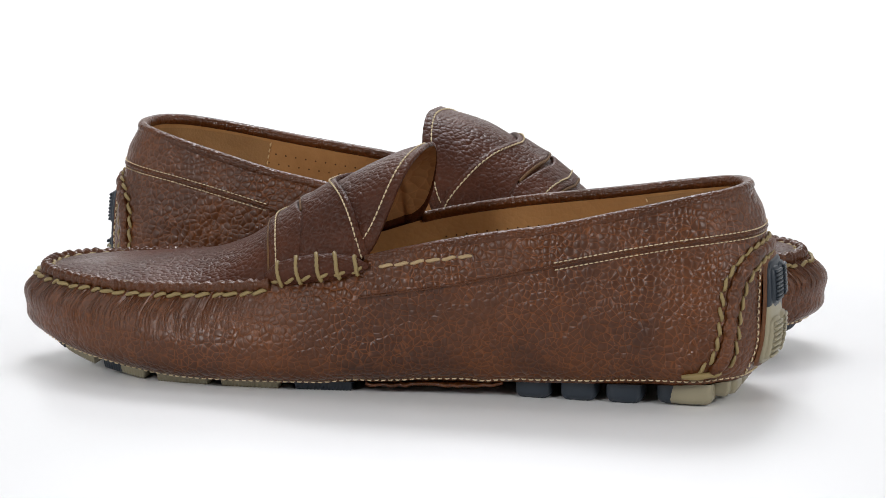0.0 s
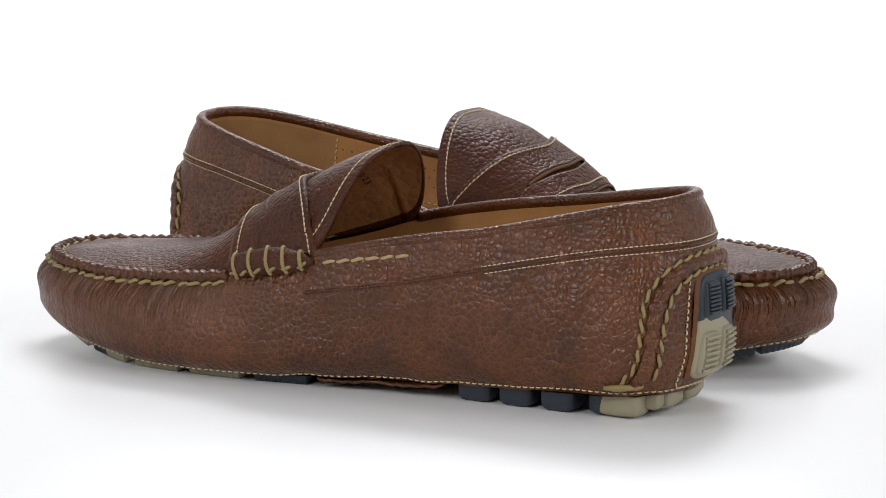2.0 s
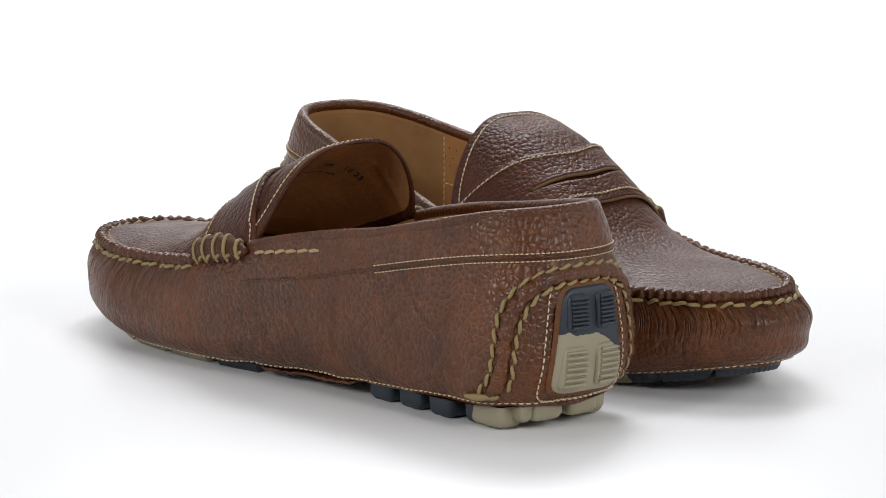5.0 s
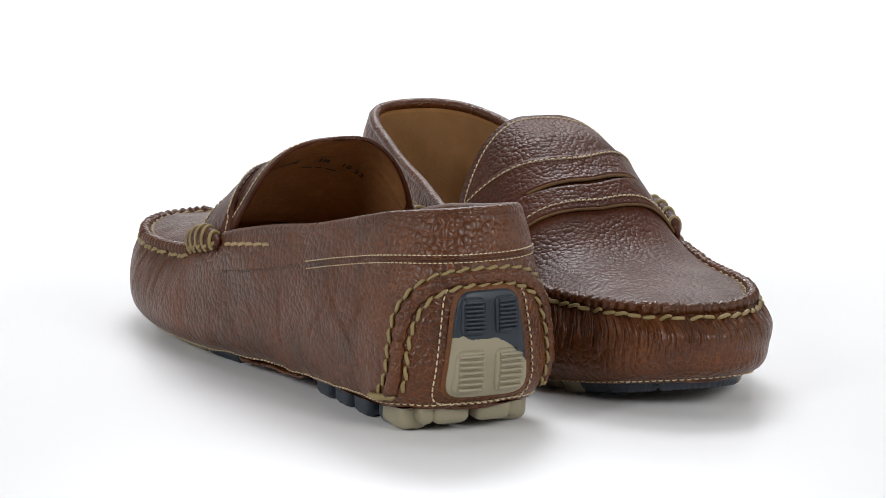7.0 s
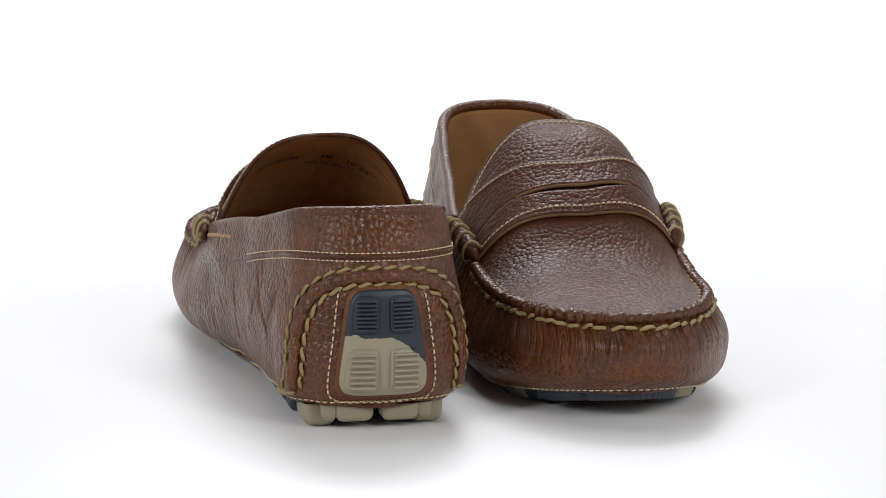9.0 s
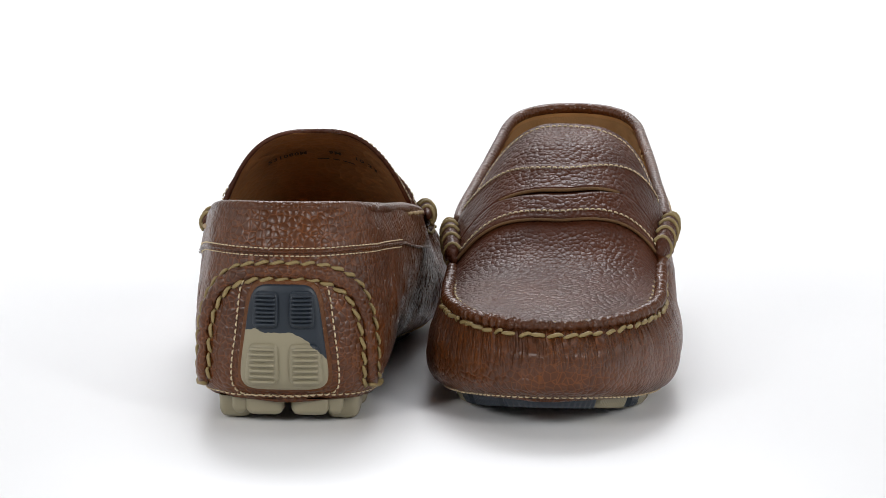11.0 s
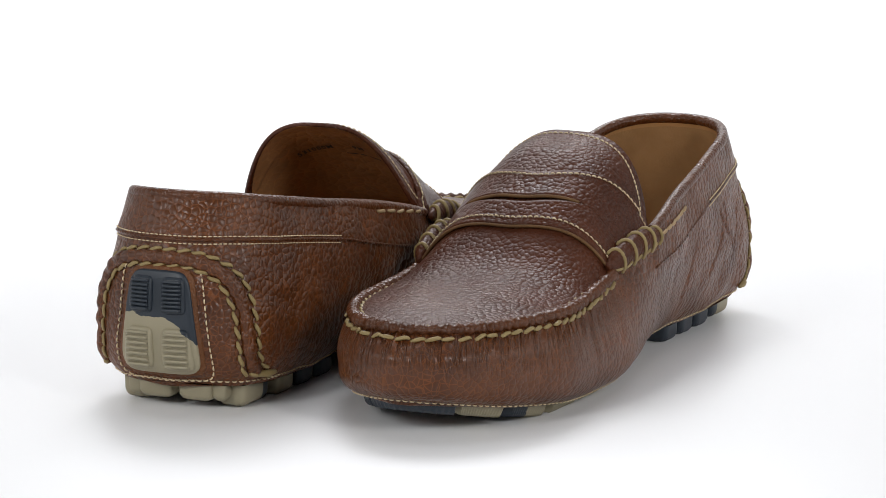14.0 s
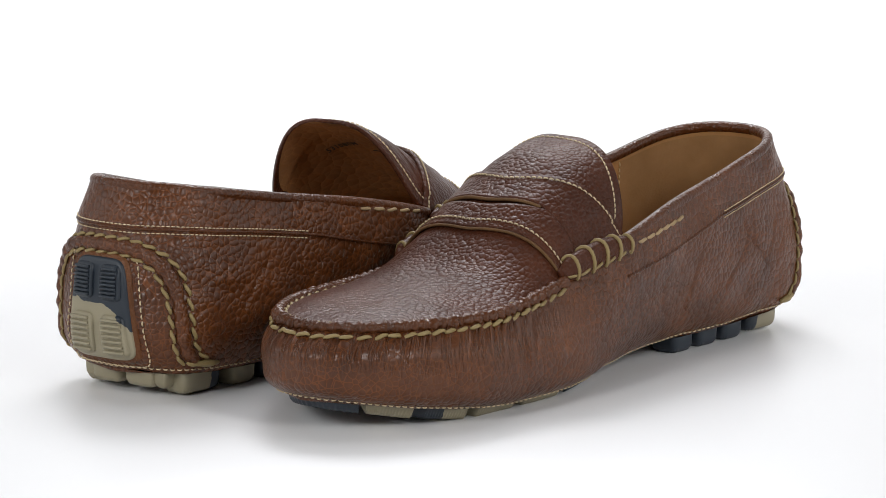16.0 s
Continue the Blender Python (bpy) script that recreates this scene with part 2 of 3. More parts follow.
def wall(s, v):
    """The outer skin at s round the shoe and v from sole to rim."""
    s, v = np.broadcast_arrays(np.asarray(s, float) % 2, np.asarray(v, float))
    lv = np.stack([outline(k, s) for k in range(5)])
    xs = np.array(V_AT)
    d = np.diff(lv, axis=0) / np.diff(xs).reshape(-1, *([1] * (lv.ndim - 1)))
    m = np.concatenate([d[:1] * 1.4 - d[1:2] * 0.4, (d[:-1] + d[1:]) / 2, d[-1:] * 1.3 - d[-2:-1] * 0.3])
    i = np.clip(np.searchsorted(xs, v) - 1, 0, 3)
    h = (xs[i + 1] - xs[i])[..., None]
    u = ((v - xs[i]) / h[..., 0])[..., None]
    pick = lambda arr, j: np.take_along_axis(arr, j[None, ..., None], 0)[0]
    return ((2 * u ** 3 - 3 * u ** 2 + 1) * pick(lv, i) + (u ** 3 - 2 * u ** 2 + u) * h * pick(m, i)
            + (-2 * u ** 3 + 3 * u ** 2) * pick(lv, i + 1) + (u ** 3 - u ** 2) * h * pick(m, i + 1))


def wall_normal(s, v):
    e = 1e-3
    v = np.clip(v, e, 1 - e)
    n = np.cross(wall(s, v + e) - wall(s, v - e), wall(s + e, v) - wall(s - e, v))
    return n / np.maximum(np.linalg.norm(n, axis=-1, keepdims=True), 1e-9)


def s_at(x, k=4):
    """Where round the left half the outline of level k has this x."""
    x0, x1 = LEVELS[k][:2]
    return np.arccos(np.clip(1 - 2 * (x - x0) / (x1 - x0), -1, 1)) / np.pi


NOISE = np.random.RandomState(4).uniform(-1, 1, (32, 32, 32))


def lumps(x, y, z):
    """Smooth value noise on arrays, about -0.7 to 0.7."""
    x, y, z = np.broadcast_arrays(np.asarray(x, float), np.asarray(y, float), np.asarray(z, float))
    out = 0
    f = [np.floor(c).astype(int) for c in (x, y, z)]
    w = [(c - i) ** 2 * (3 - 2 * (c - i)) for c, i in zip((x, y, z), f)]
    for i in (0, 1):
        for j in (0, 1):
            for k in (0, 1):
                g = (w[0] if i else 1 - w[0]) * (w[1] if j else 1 - w[1]) * (w[2] if k else 1 - w[2])
                out = out + g * NOISE[(f[0] + i) % 32, (f[1] + j) % 32, (f[2] + k) % 32]
    return out


def vamp_mid(x):
    fuller = 4.5 if HAND > 0 else 0.0
    x = x - fuller * smooth(138, 158, x) * (1 - smooth(180, 215, x))
    return hermite((136, 146, 166, 180, 194, 207, 222, 250, 275, 289), (91.6, 88.5, 78.2, 69.5, 60.5, 52.5, 46.5, 42.5, 40.5, 38.5), x) + (1.2 if HAND > 0 else 0.0) * smooth(205, 250, x)


def vamp_half(x):
    """Half-width of the vamp: the seam's outline, then the tongue's round end."""
    c = np.clip(x, 30, 289.6)
    seam = np.maximum(outline(4, s_at(c))[..., 1] - 0.4 * skew(c) - 0.8, 0.6)
    t = np.clip((153 - x) / 17.2, 0, 1)
    return np.where(x > 153, seam, 40.2 * (1 - t ** 2.3) ** 0.40)


def vamp(x, b, lift=0.0):
    """The vamp and tongue at x along the middle line and b from -1 (right edge) to 1."""
    x, b = np.broadcast_arrays(np.asarray(x, float), np.asarray(b, float))
    y = vamp_half(x) * b
    full = np.where(x > 153, vamp_half(x), 40)
    p = np.interp(x, (141, 154, 186, 215), (3.7, 3.3, 3.0, 2.6)) + 0.6 * np.clip(y / 8, -1, 1) * (1 - smooth(180, 205, x))
    edge = rim_z(np.maximum(x, 150)) + 0.5 + inner_rise(np.maximum(x, 150), y)
    out = np.abs(y / np.maximum(full, 1e-6))
    z = vamp_mid(x) - (vamp_mid(x) - edge) * (0.8 * out ** p + 0.2 * out ** 1.8)
    z = z + (0.45 * lumps(x / 20, y / 17, 1) + 0.2 * lumps(x / 8, y / 12, 5)) * np.clip(1.3 - np.abs(b), 0, 1)
    y = y + 0.4 * skew(x) + HAND * 1.5 * (1 - np.clip((x - 146) / 46, 0, 1)) * (1 - np.clip(y / 40, -1, 1) ** 4)
    return np.stack([x, y, z + lift], -1)


# ---- setting ----
def disc(r, z0, z1, n=128):
    a = np.linspace(0, 2 * np.pi, n, endpoint=False)
    ring = np.stack([np.cos(a) * r, np.sin(a) * r, 0 * a], 1)
    v = np.concatenate([ring + (0, 0, z0), ring * (1 - 0.002 / r) + (0, 0, z1), [(0, 0, z1)]])
    f = grid_faces(2, n, True) + [(n + j, n + (j + 1) % n, 2 * n) for j in range(n)]
    return v, f


turntable = tagged(part("turntable", *[(v / U if i == 0 else v) for i, v in enumerate(disc(0.75, -0.004, 0.0))], WHITE, None),
                   "plain white round turntable top under the shoes", "turntable")


def backdrop():
    y = np.concatenate([np.linspace(-4, 2.2, 20), 2.2 + 1.0 * np.sin(np.linspace(0.1, np.pi / 2, 16)), [3.2, 3.2]])
    z = np.concatenate([np.zeros(20), 1.0 - np.cos(np.linspace(0.1, np.pi / 2, 16)), [2.0, 3.5]]) - 0.004
    xs = np.linspace(-4, 4, 9)
    p = np.stack([np.broadcast_to(xs[None], (len(y), 9)), np.broadcast_to(y[:, None], (len(y), 9)), np.broadcast_to(z[:, None], (len(y), 9))], -1)
    ob = part("backdrop", p.reshape(-1, 3) / U, grid_faces(len(y), 9), PAPER, None)
    return tagged(ob, "seamless white paper sweep behind the turntable", "backdrop", kind="structure")


backdrop()


# ---- skin with its gathers and creases ----
def arc(p):
    """Length along a path at each of its points."""
    return np.concatenate([[0], np.cumsum(np.linalg.norm(np.diff(p, axis=0), axis=1))])


RIM_S = np.linspace(0, 2, 721)
RIM_ARC = arc(wall(RIM_S, 0.8))


def strip_z(x, y):
    """The lower edge of the collar strip."""
    return hermite((0, 12, 75, 110, 150), (65, 64.4, 54.6, 47.2, 40.2), x) + inner_rise(x, y)


def creases(x, y, z):
    """A few long wear folds on the quarters."""
    out = 0
    for side, x0, lean, z0, z1, deep in ((1, 97, -0.25, 14, 47, 0.7), (1, 66, -0.75, 22, 50, 0.6), (1, 122, 0.3, 18, 42, 0.4),
                                         (1, 46, 0.9, 26, 56, 0.8), (1, 40, -0.5, 30, 54, 0.6), (1, 52, 0.15, 34, 58, 0.5), (-1, 44, 0.7, 28, 54, 0.6),
                                         (-1, 58, -0.6, 26, 50, 0.7), (-1, 90, 0.35, 16, 44, 0.5)):
        d = x - x0 - lean * (z - 35) - 1.6 * lumps(z / 6, x0, 0)
        out = out + deep * np.exp(-(d / 1.1) ** 2) * smooth(z0, z0 + 8, z) * (1 - smooth(z1 - 8, z1, z)) * (y * side > 0)
    return out


def relief(s, v, p):
    """How far the skin stands out: gathers under the seam, creases, the collar strip's step."""
    a = np.interp(np.asarray(s) % 2, RIM_S, RIM_ARC)
    x, y, z = p[..., 0], p[..., 1], p[..., 2]
    front = smooth(150, 200, x)
    long = lumps(a / 2.6, z / 26, 3.1) + 0.25 * lumps(a / 1.7, z / 14, 9.4)
    out = front * 0.42 * long * (0.25 + 0.75 * smooth(0.35, 0.95, v))
    out = out + front * 0.35 * smooth(0.7, 0.95, v) * np.sin(a * 2 * np.pi / 4.1 + 2.5 * lumps(a / 9, 0, 0))
    out = out + (1 - front) * (0.62 * lumps(x / 12 + z / 20, y / 11, z / 9) + 0.24 * lumps(x / 5 - z / 9, y / 6, z / 5) * (1 - smooth(0.6, 0.9, v)))
    out = out + 0.4 * lumps(x / 24, y / 24, z / 18 + 4)
    return out + 0.75 * smooth(-0.35, 0.35, z - strip_z(x, y)) * (1 - smooth(147, 152, x)) - creases(x, y, z)


def skin(s, v, off=0.0):
    s, v = np.broadcast_arrays(np.asarray(s, float), np.asarray(v, float))
    p = wall(s, v)
    return p + wall_normal(s, v) * (relief(s, v, p) + off)[..., None]


V_TAB = np.linspace(0, 1, 61)


def v_at(s, z):
    """The v at which the wall at s has this height."""
    s, z = np.broadcast_arrays(np.asarray(s, float), np.asarray(z, float))
    zz = wall(s[:, None], V_TAB[None])[..., 2]
    return np.array([np.interp(h, row, V_TAB) for h, row in zip(z, zz)])


S_TAB = np.linspace(-0.25, 0.25, 101)
HEEL = wall(S_TAB[:, None], V_TAB[None])


def heel_at(y, z):
    """The (s, v) of the point at the back of the heel with this y and z."""
    y, z = np.asarray(y, float), np.asarray(z, float)
    yy = np.stack([np.interp(z, row[:, 2], row[:, 1]) for row in HEEL], 1)
    s = np.array([np.interp(h, row, S_TAB) for h, row in zip(y, yy)])
    return s, v_at(s, z)


def s_of_x(x, v=0.8):
    """The s of the left half at which the wall has this x."""
    t = np.linspace(0, 1, 400)
    return np.interp(x, wall(t, v)[:, 0], t)


def spaced(p, pitch, nrm=None, shift=0.0):
    """Points (and normals) at even steps along a path."""
    a = arc(p)
    n = max(2, int(round(a[-1] / pitch)))
    at = (np.arange(n) + 0.5 + shift) * a[-1] / n
    q = np.stack([np.interp(at, a, p[:, k]) for k in range(3)], 1)
    t = np.stack([np.interp(at + 0.5, a, p[:, k]) - np.interp(at - 0.5, a, p[:, k]) for k in range(3)], 1)
    t /= np.maximum(np.linalg.norm(t, axis=1, keepdims=True), 1e-9)
    if nrm is None:
        return q, t
    m = np.stack([np.interp(at, a, nrm[:, k]) for k in range(3)], 1)
    return q, t, m / np.maximum(np.linalg.norm(m, axis=1, keepdims=True), 1e-9)


def dashes(p, nrm, pitch=2.3, length=1.6, r=0.28):
    """A row of machine stitches, as one piece."""
    out = []
    for q, t, m in zip(*spaced(p, pitch, nrm)):
        u = np.linspace(-0.5, 0.5, 5)[:, None]
        out.append(sweep(q + t * u * length + m * (r * 0.7 - 1.6 * r * (2 * u) ** 4), r * np.array([0.6, 1, 1, 1, 0.6]), 5, m))
    return joined(out)


def stitch_mesh(name, length, r, mat, droop=0.8):
    """One hand stitch of doubled cord: fat in the middle, ends dipping into their holes."""
    u = np.linspace(-0.5, 0.5, 9)
    path = np.stack([u * length, 0.25 * r * np.sin(u * 6.2), -droop * (2 * u) ** 4], 1)
    v, f = sweep(path, r * (1 - 0.45 * (2 * np.abs(u)) ** 3), 7, (0, 0, 1), 0.8)
    me = bpy.data.meshes.new(name)
    me.from_pydata((v * U).tolist(), [], f)
    me.materials.append(mat)
    me.polygons.foreach_set("use_smooth", [True] * len(me.polygons))
    return me


def sew(mesh, q, t, m, parent, tilt=0.0, label=""):
    """Hand stitches at the points q along t, standing out along m."""
    for i in range(len(q)):
        x = Vector(t[i]).normalized()
        z = Vector(m[i])
        y = z.cross(x).normalized()
        z = x.cross(y)
        ob = new("stitch", mesh)
        rot = Matrix((x, y, z)).transposed().to_4x4()
        ob.parent = parent
        ob.matrix_basis = Matrix.Translation(Vector(q[i]) * U) @ rot @ pose(0, 0, 0, 0, 0, tilt + random.uniform(-5, 5))
        if label:
            tagged(ob, label)


CORD_LONG = stitch_mesh("cord_stitch", 6.0, 0.86, CORD)
CORD_SHORT = stitch_mesh("cord_stitch", 5.2, 0.8, CORD)
LACE = stitch_mesh("lace_stitch", 5.6, 0.75, LACECORD)


def block(cx, cy, z0, z1, lx, ly, rnd=2.5, tooth=0.0):
    """A rubber stud with rounded corners, narrower below, with toothed edges where tooth is given."""
    n = 96
    a = np.linspace(0, 2 * np.pi, n, endpoint=False)
    e = 0.36
    c, d = np.sign(np.cos(a)) * np.abs(np.cos(a)) ** e, np.sign(np.sin(a)) * np.abs(np.sin(a)) ** e
    rows = []
    for z, k in ((z1, 0.3), (z0 + 0.35 * (z1 - z0), 0.15), (z0 + 1.4, -0.3), (z0 + 0.45, -1.0), (z0, -2.0)):
        teeth = tooth * (np.arange(n) // 3 % 2) if z < z0 + 1 else 0
        rows.append(np.stack([cx + c * (lx / 2 + k - teeth), cy + d * (ly / 2 + k - teeth), np.full(n, z)], 1))
    v = np.concatenate(rows + [[(cx, cy, z0)]])
    k = 4 * n
    return v, grid_faces(5, n, True, flip=True) + [(k + j, 5 * n, k + (j + 1) % n) for j in range(n)]


# ---- the shoe ----
def loafer():
    shoe = tagged(new("loafer"), "brown pebbled leather penny driving loafer with olive hand stitching", "shoe", "pair of loafers")
    # outer skin
    ns, nv = 840, 72
    s = np.linspace(0, 2, ns, endpoint=False)
    v = np.linspace(0, 1, nv)
    p = skin(s[None, :], v[:, None])
    upper = part("upper", p.reshape(-1, 3), grid_faces(nv, ns, True, flip=True), BROWN, shoe)
    weight = 0.015 + 0.97 * smooth(165, 235, p[..., 0]) * (0.12 + 0.88 * smooth(0.3, 0.75, v)[:, None])
    fold = np.stack([np.broadcast_to(np.interp(s, RIM_S, RIM_ARC)[None], p.shape[:2]), p[..., 2], weight], -1)
    layer = upper.data.attributes.new("fold", "FLOAT_VECTOR", "POINT")
    layer.data.foreach_set("vector", fold.astype(np.float32).ravel())
    # lining
    sl = s[::4]
    vl = np.linspace(0.12, 1.0, 24)
    q = wall(sl[None], vl[:, None]) - wall_normal(sl[None], vl[:, None]) * 2.6
    part("lining", q.reshape(-1, 3), grid_faces(24, len(sl), True), LINING, shoe, "tan perforated leather lining")
    # suede grip at the heel
    hg = np.linspace(-float(s_of_x(52, 0.8)), float(s_of_x(52, 0.8)), 60)
    hv = np.linspace(0.15, 0.97, 20)
    q2 = wall(hg[None], hv[:, None]) - wall_normal(hg[None], hv[:, None]) * 3.0
    part("heel_grip", q2.reshape(-1, 3), grid_faces(20, 60), SUEDE, shoe, "tan suede grip inside the heel")
    # insole
    b = q[0]
    c = np.array([150, 0, 12.0])
    rings = np.stack([c + (b - c) * t for t in (1.0, 0.8, 0.5, 0.2)])
    part("insole", rings.reshape(-1, 3), grid_faces(4, len(sl), True, flip=True), LINING, shoe)
    # rolled collar edge
    sc = float(s_of_x(148, 1.0))
    cs = np.linspace(-sc, sc, 200)
    path = wall(cs, 1.0) - wall_normal(cs, 1.0) * (1, 1, 0) * 1.0
    part("collar_binding", *sweep(path, 2.3, 12), SMOOTH_BROWN, shoe)
    # vamp with tongue
    xs = np.concatenate([136 + 17 * np.linspace(0, 1, 26) ** 2, np.linspace(154, 276, 80), 289.4 - 13.4 * np.linspace(1, 0, 20)[1:] ** 2])
    bb = np.linspace(-1, 1, 81)
    g = vamp(xs[:, None], bb[None])
    part("vamp", *slab(g[::-1], 1.6), VAMP, shoe, "dark brown pebbled leather vamp and tongue")
    inner = g[:100, 2:-2] - grid_normals(g[::-1])[::-1][:100, 2:-2] * 1.75
    part("tongue_lining", inner.reshape(-1, 3), grid_faces(100, 77), TONGUE, shoe, "tan leather tongue lining with stamped size")
    # saddle strap in two bands that part at the slot
    bb = np.linspace(-1.02, 1.02, 121)
    front = 196 - 9.5 * np.abs(bb) ** 1.6
    back = 171.5 - 23 * np.abs(bb) ** 1.8
    mid = np.where(np.abs(bb) > 0.62, 178.5 - 10 * (np.abs(bb) - 0.62), 185.0 - 6.5 * (bb / 0.62) ** 2)
    gap = 1.3 * np.sqrt(np.clip(1 - (bb / 0.62) ** 2, 0, 1))
    t = np.linspace(0, 1, 14)[:, None]
    for lo, hi, raised in ((back, mid - gap, 2.3), (mid + gap, front, 2.3)):
        xg = lo[None] * (1 - t) + hi[None] * t
        band = vamp(xg, bb[None], raised)
        band[..., 2] += (0.9 if lo is back else 0.3) * np.exp(-((xg - mid[None]) / 3.0) ** 2) * (gap[None] / 1.3)
        part("saddle_strap", *slab(band[::-1], 2.1), VAMP, shoe)
    raw = vamp(front + 0.1, bb, 1.45)
    part("strap_edge", *sweep(raw, 0.65, 6), EDGE, shoe, "raw cut edge of the strap")
    raw = vamp(mid - gap * 0.95, bb, 1.5 + 0.7 * gap / 1.3)[26:95]
    part("slot_edge", *sweep(raw, 0.75, 6), EDGE, shoe, "raw cut edge of the strap's slot")
    up = np.broadcast_to((0.0, 0.0, 1.0), (121, 3))
    rows = [dashes(vamp(front - 2.6, bb, 2.6), up, 2.3, 1.7, 0.32), dashes(vamp(back + 2.2, bb, 2.7), up, 2.3, 1.7, 0.32)]
    # tongue edge stitching
    et = np.linspace(0, np.pi, 90)
    ex = 154 - 15.2 * np.sin(et) ** 0.9
    eb = np.cos(et)
    eb = np.sign(eb) * np.minimum(np.abs(np.cos(et)) * 38.0 / np.maximum(vamp_half(ex), 1), 0.94)
    edge = vamp(ex, eb, 0.05)
    rows.append(dashes(edge, np.broadcast_to((-0.3, 0.0, 0.95), (90, 3)), 2.3, 1.7, 0.32))
    tagged(part("strap_stitching", *joined(rows), THREAD, shoe), kind="stuff")
    # apron seam: a gathered ridge with cord sewn through it
    s0 = float(s_of_x(186, 1.0))
    ss = np.linspace(s0, 2 - s0, 520)
    path = wall(ss, 1.0) + (0, 0, 0.3)
    a = arc(path)
    wob = lumps(a / 4, 0, 2)
    ridge = part("apron_seam", *sweep(path, 2.25 + 0.42 * np.sin(a * 2 * np.pi / 4.0 + 2 * wob) + 0.25 * wob, 12), SMOOTH_BROWN, shoe, "gathered leather apron ridge")
    vo = v_at(ss, wall(ss, 1.0)[:, 2] - 2.6)
    n = wall_normal(ss, vo)
    sew(CORD_LONG, *spaced(skin(ss, vo, 0.55), 6.1, n), ridge, 6)
    pin = wall(ss, 1.0)
    tang = np.gradient(pin, axis=0)
    side = np.cross((0, 0, 1.0), tang)
    side = -side / np.linalg.norm(side, axis=1, keepdims=True)
    inward = np.where((side[:, 1] * pin[:, 1] > 0)[:, None], -side, side)
    inward[np.abs(pin[:, 1]) < 6] = (-1, 0, 0)
    sew(CORD_SHORT, *spaced(pin + inward * 3.0 + (0, 0, 1.0), 6.1, inward * 0.6 + (0, 0, 0.8), 0.3), ridge, 6)
    # lashings that bind strap ends to the rim
    for k in (1, -1):
        u = np.linspace(0, 1, 24)
        path = np.stack([188 - 42 * u, k * (39.6 + 5.2 * u ** 0.8), 45.6 + 1.9 * HAND * k + 7.4 * u + 1.6 * np.sin(np.pi * u)], 1)
        rad = 2.6 + 1.6 * np.sin(np.pi * np.clip(u * 0.8 + 0.12, 0, 1)) ** 0.7
        rad = rad * (1 - 0.3 * smooth(0.6, 1.0, u)) * (0.4 + 0.6 * smooth(0, 0.14, np.minimum(u, 1 - u)))
        lash = part("lashing", *sweep(path, rad * 0.9, 14, flat=1.4), VAMP, shoe, "strap end bound with olive cord")
        for j in range(5):
            at = 0.13 + 0.185 * j + random.uniform(-0.012, 0.012)
            c = np.array([np.interp(at, u, path[:, i]) for i in range(3)])
            w = np.linspace(-1.0, 2.5, 30)
            r = float(np.interp(at, u, rad)) + 0.15
            slant = random.uniform(0.8, 2.2)
            loop = c + np.stack([slant * (w - 1.0) * 0.5 + 0.15 * np.sin(3 * w + j), k * 0.9 * r * np.cos(w), 1.25 * r * np.sin(w)], 1)
            part("cord_wrap", *sweep(loop, 0.8 + 0.07 * np.sin(np.arange(30) * 1.9), 7, (1, 0, 0)), CORD, lash, "olive waxed cord")
        tail = np.stack([np.linspace(187, 147, 40), np.interp(np.linspace(0, 1, 40), u, np.abs(path[:, 1])) + np.interp(np.linspace(0, 1, 40), u, rad) * 0.75,
                         np.interp(np.linspace(0, 1, 40), u, path[:, 2]) - np.interp(np.linspace(0, 1, 40), u, rad) * 0.75], 1) * (1, k, 1)
        sew(CORD_SHORT, *spaced(tail, 6.6, np.broadcast_to((0.0, 0.8 * k, -0.6), (40, 3))), lash, 12)
        # lace that runs on through the collar
        lx = np.linspace(143, 107, 30)
        ls = s_of_x(lx, 0.9)
        lv = v_at(ls, np.linspace(52.3, 57.6, 30) + 1.6 * HAND * k)
        if k < 0:
            ls = 2 - ls
        sew(LACE, *spaced(skin(ls, lv, 0.35), 6.6, wall_normal(ls, lv)), shoe, 0, "cream lace stitch")
    # collar strip stitching and the rim's fine seam
    sx = float(s_of_x(76, 0.75))
    rows = []
    for dz in (-1.1, 1.4):
        t = np.linspace(-sx, sx, 300)
        x = wall(t, 0.75)[:, 0]
        vv = v_at(t, strip_z(x, wall(t, 0.75)[:, 1]) + dz)
        rows.append(dashes(skin(t, vv, 0.1), wall_normal(t, vv), 1.9, 1.4, 0.25))
    t = np.linspace(-float(s_of_x(150, 0.7)), float(s_of_x(150, 0.7)), 300)
    vv = v_at(t, strip_z(wall(t, 0.72)[:, 0], wall(t, 0.72)[:, 1]) + 0.2)
    part("collar_edge", *sweep(skin(t, vv, -0.05), 0.55, 6), SMOOTH_BROWN, shoe, "cut edge of the collar strip")
    tagged(part("collar_stitching", *joined(rows), THREAD, shoe), kind="stuff")
    # feather line stitching round the sole
    t = np.linspace(0, 2, 900)
    vv = np.full(900, 0.035)
    tagged(part("sole_stitching", *dashes(skin(t, vv, 0.1), wall_normal(t, vv), 2.7, 1.9, 0.3), THREAD, shoe), kind="stuff")
    # heel seam: an arched ridge with two rows of cord
    th = np.linspace(0, np.pi, 120)

    def arch(w, h):
        y = np.sign(np.cos(th)) * np.abs(np.cos(th)) ** 0.62 * w
        return heel_at(y, 15.0 + (h - 15.0) * np.sin(th) ** 0.62)

    hs, hv = arch(30.8, 58.5)
    a = arc(wall(hs, hv))
    wob = lumps(a / 3.5, 3, 2)
    ridge = part("heel_seam", *sweep(skin(hs, hv, 0.3), 2.6 + 0.45 * wob + 0.3 * np.sin(a * 1.1), 12, wall_normal(hs, hv), 0.72), BROWN, shoe, "arched raised seam on the heel")
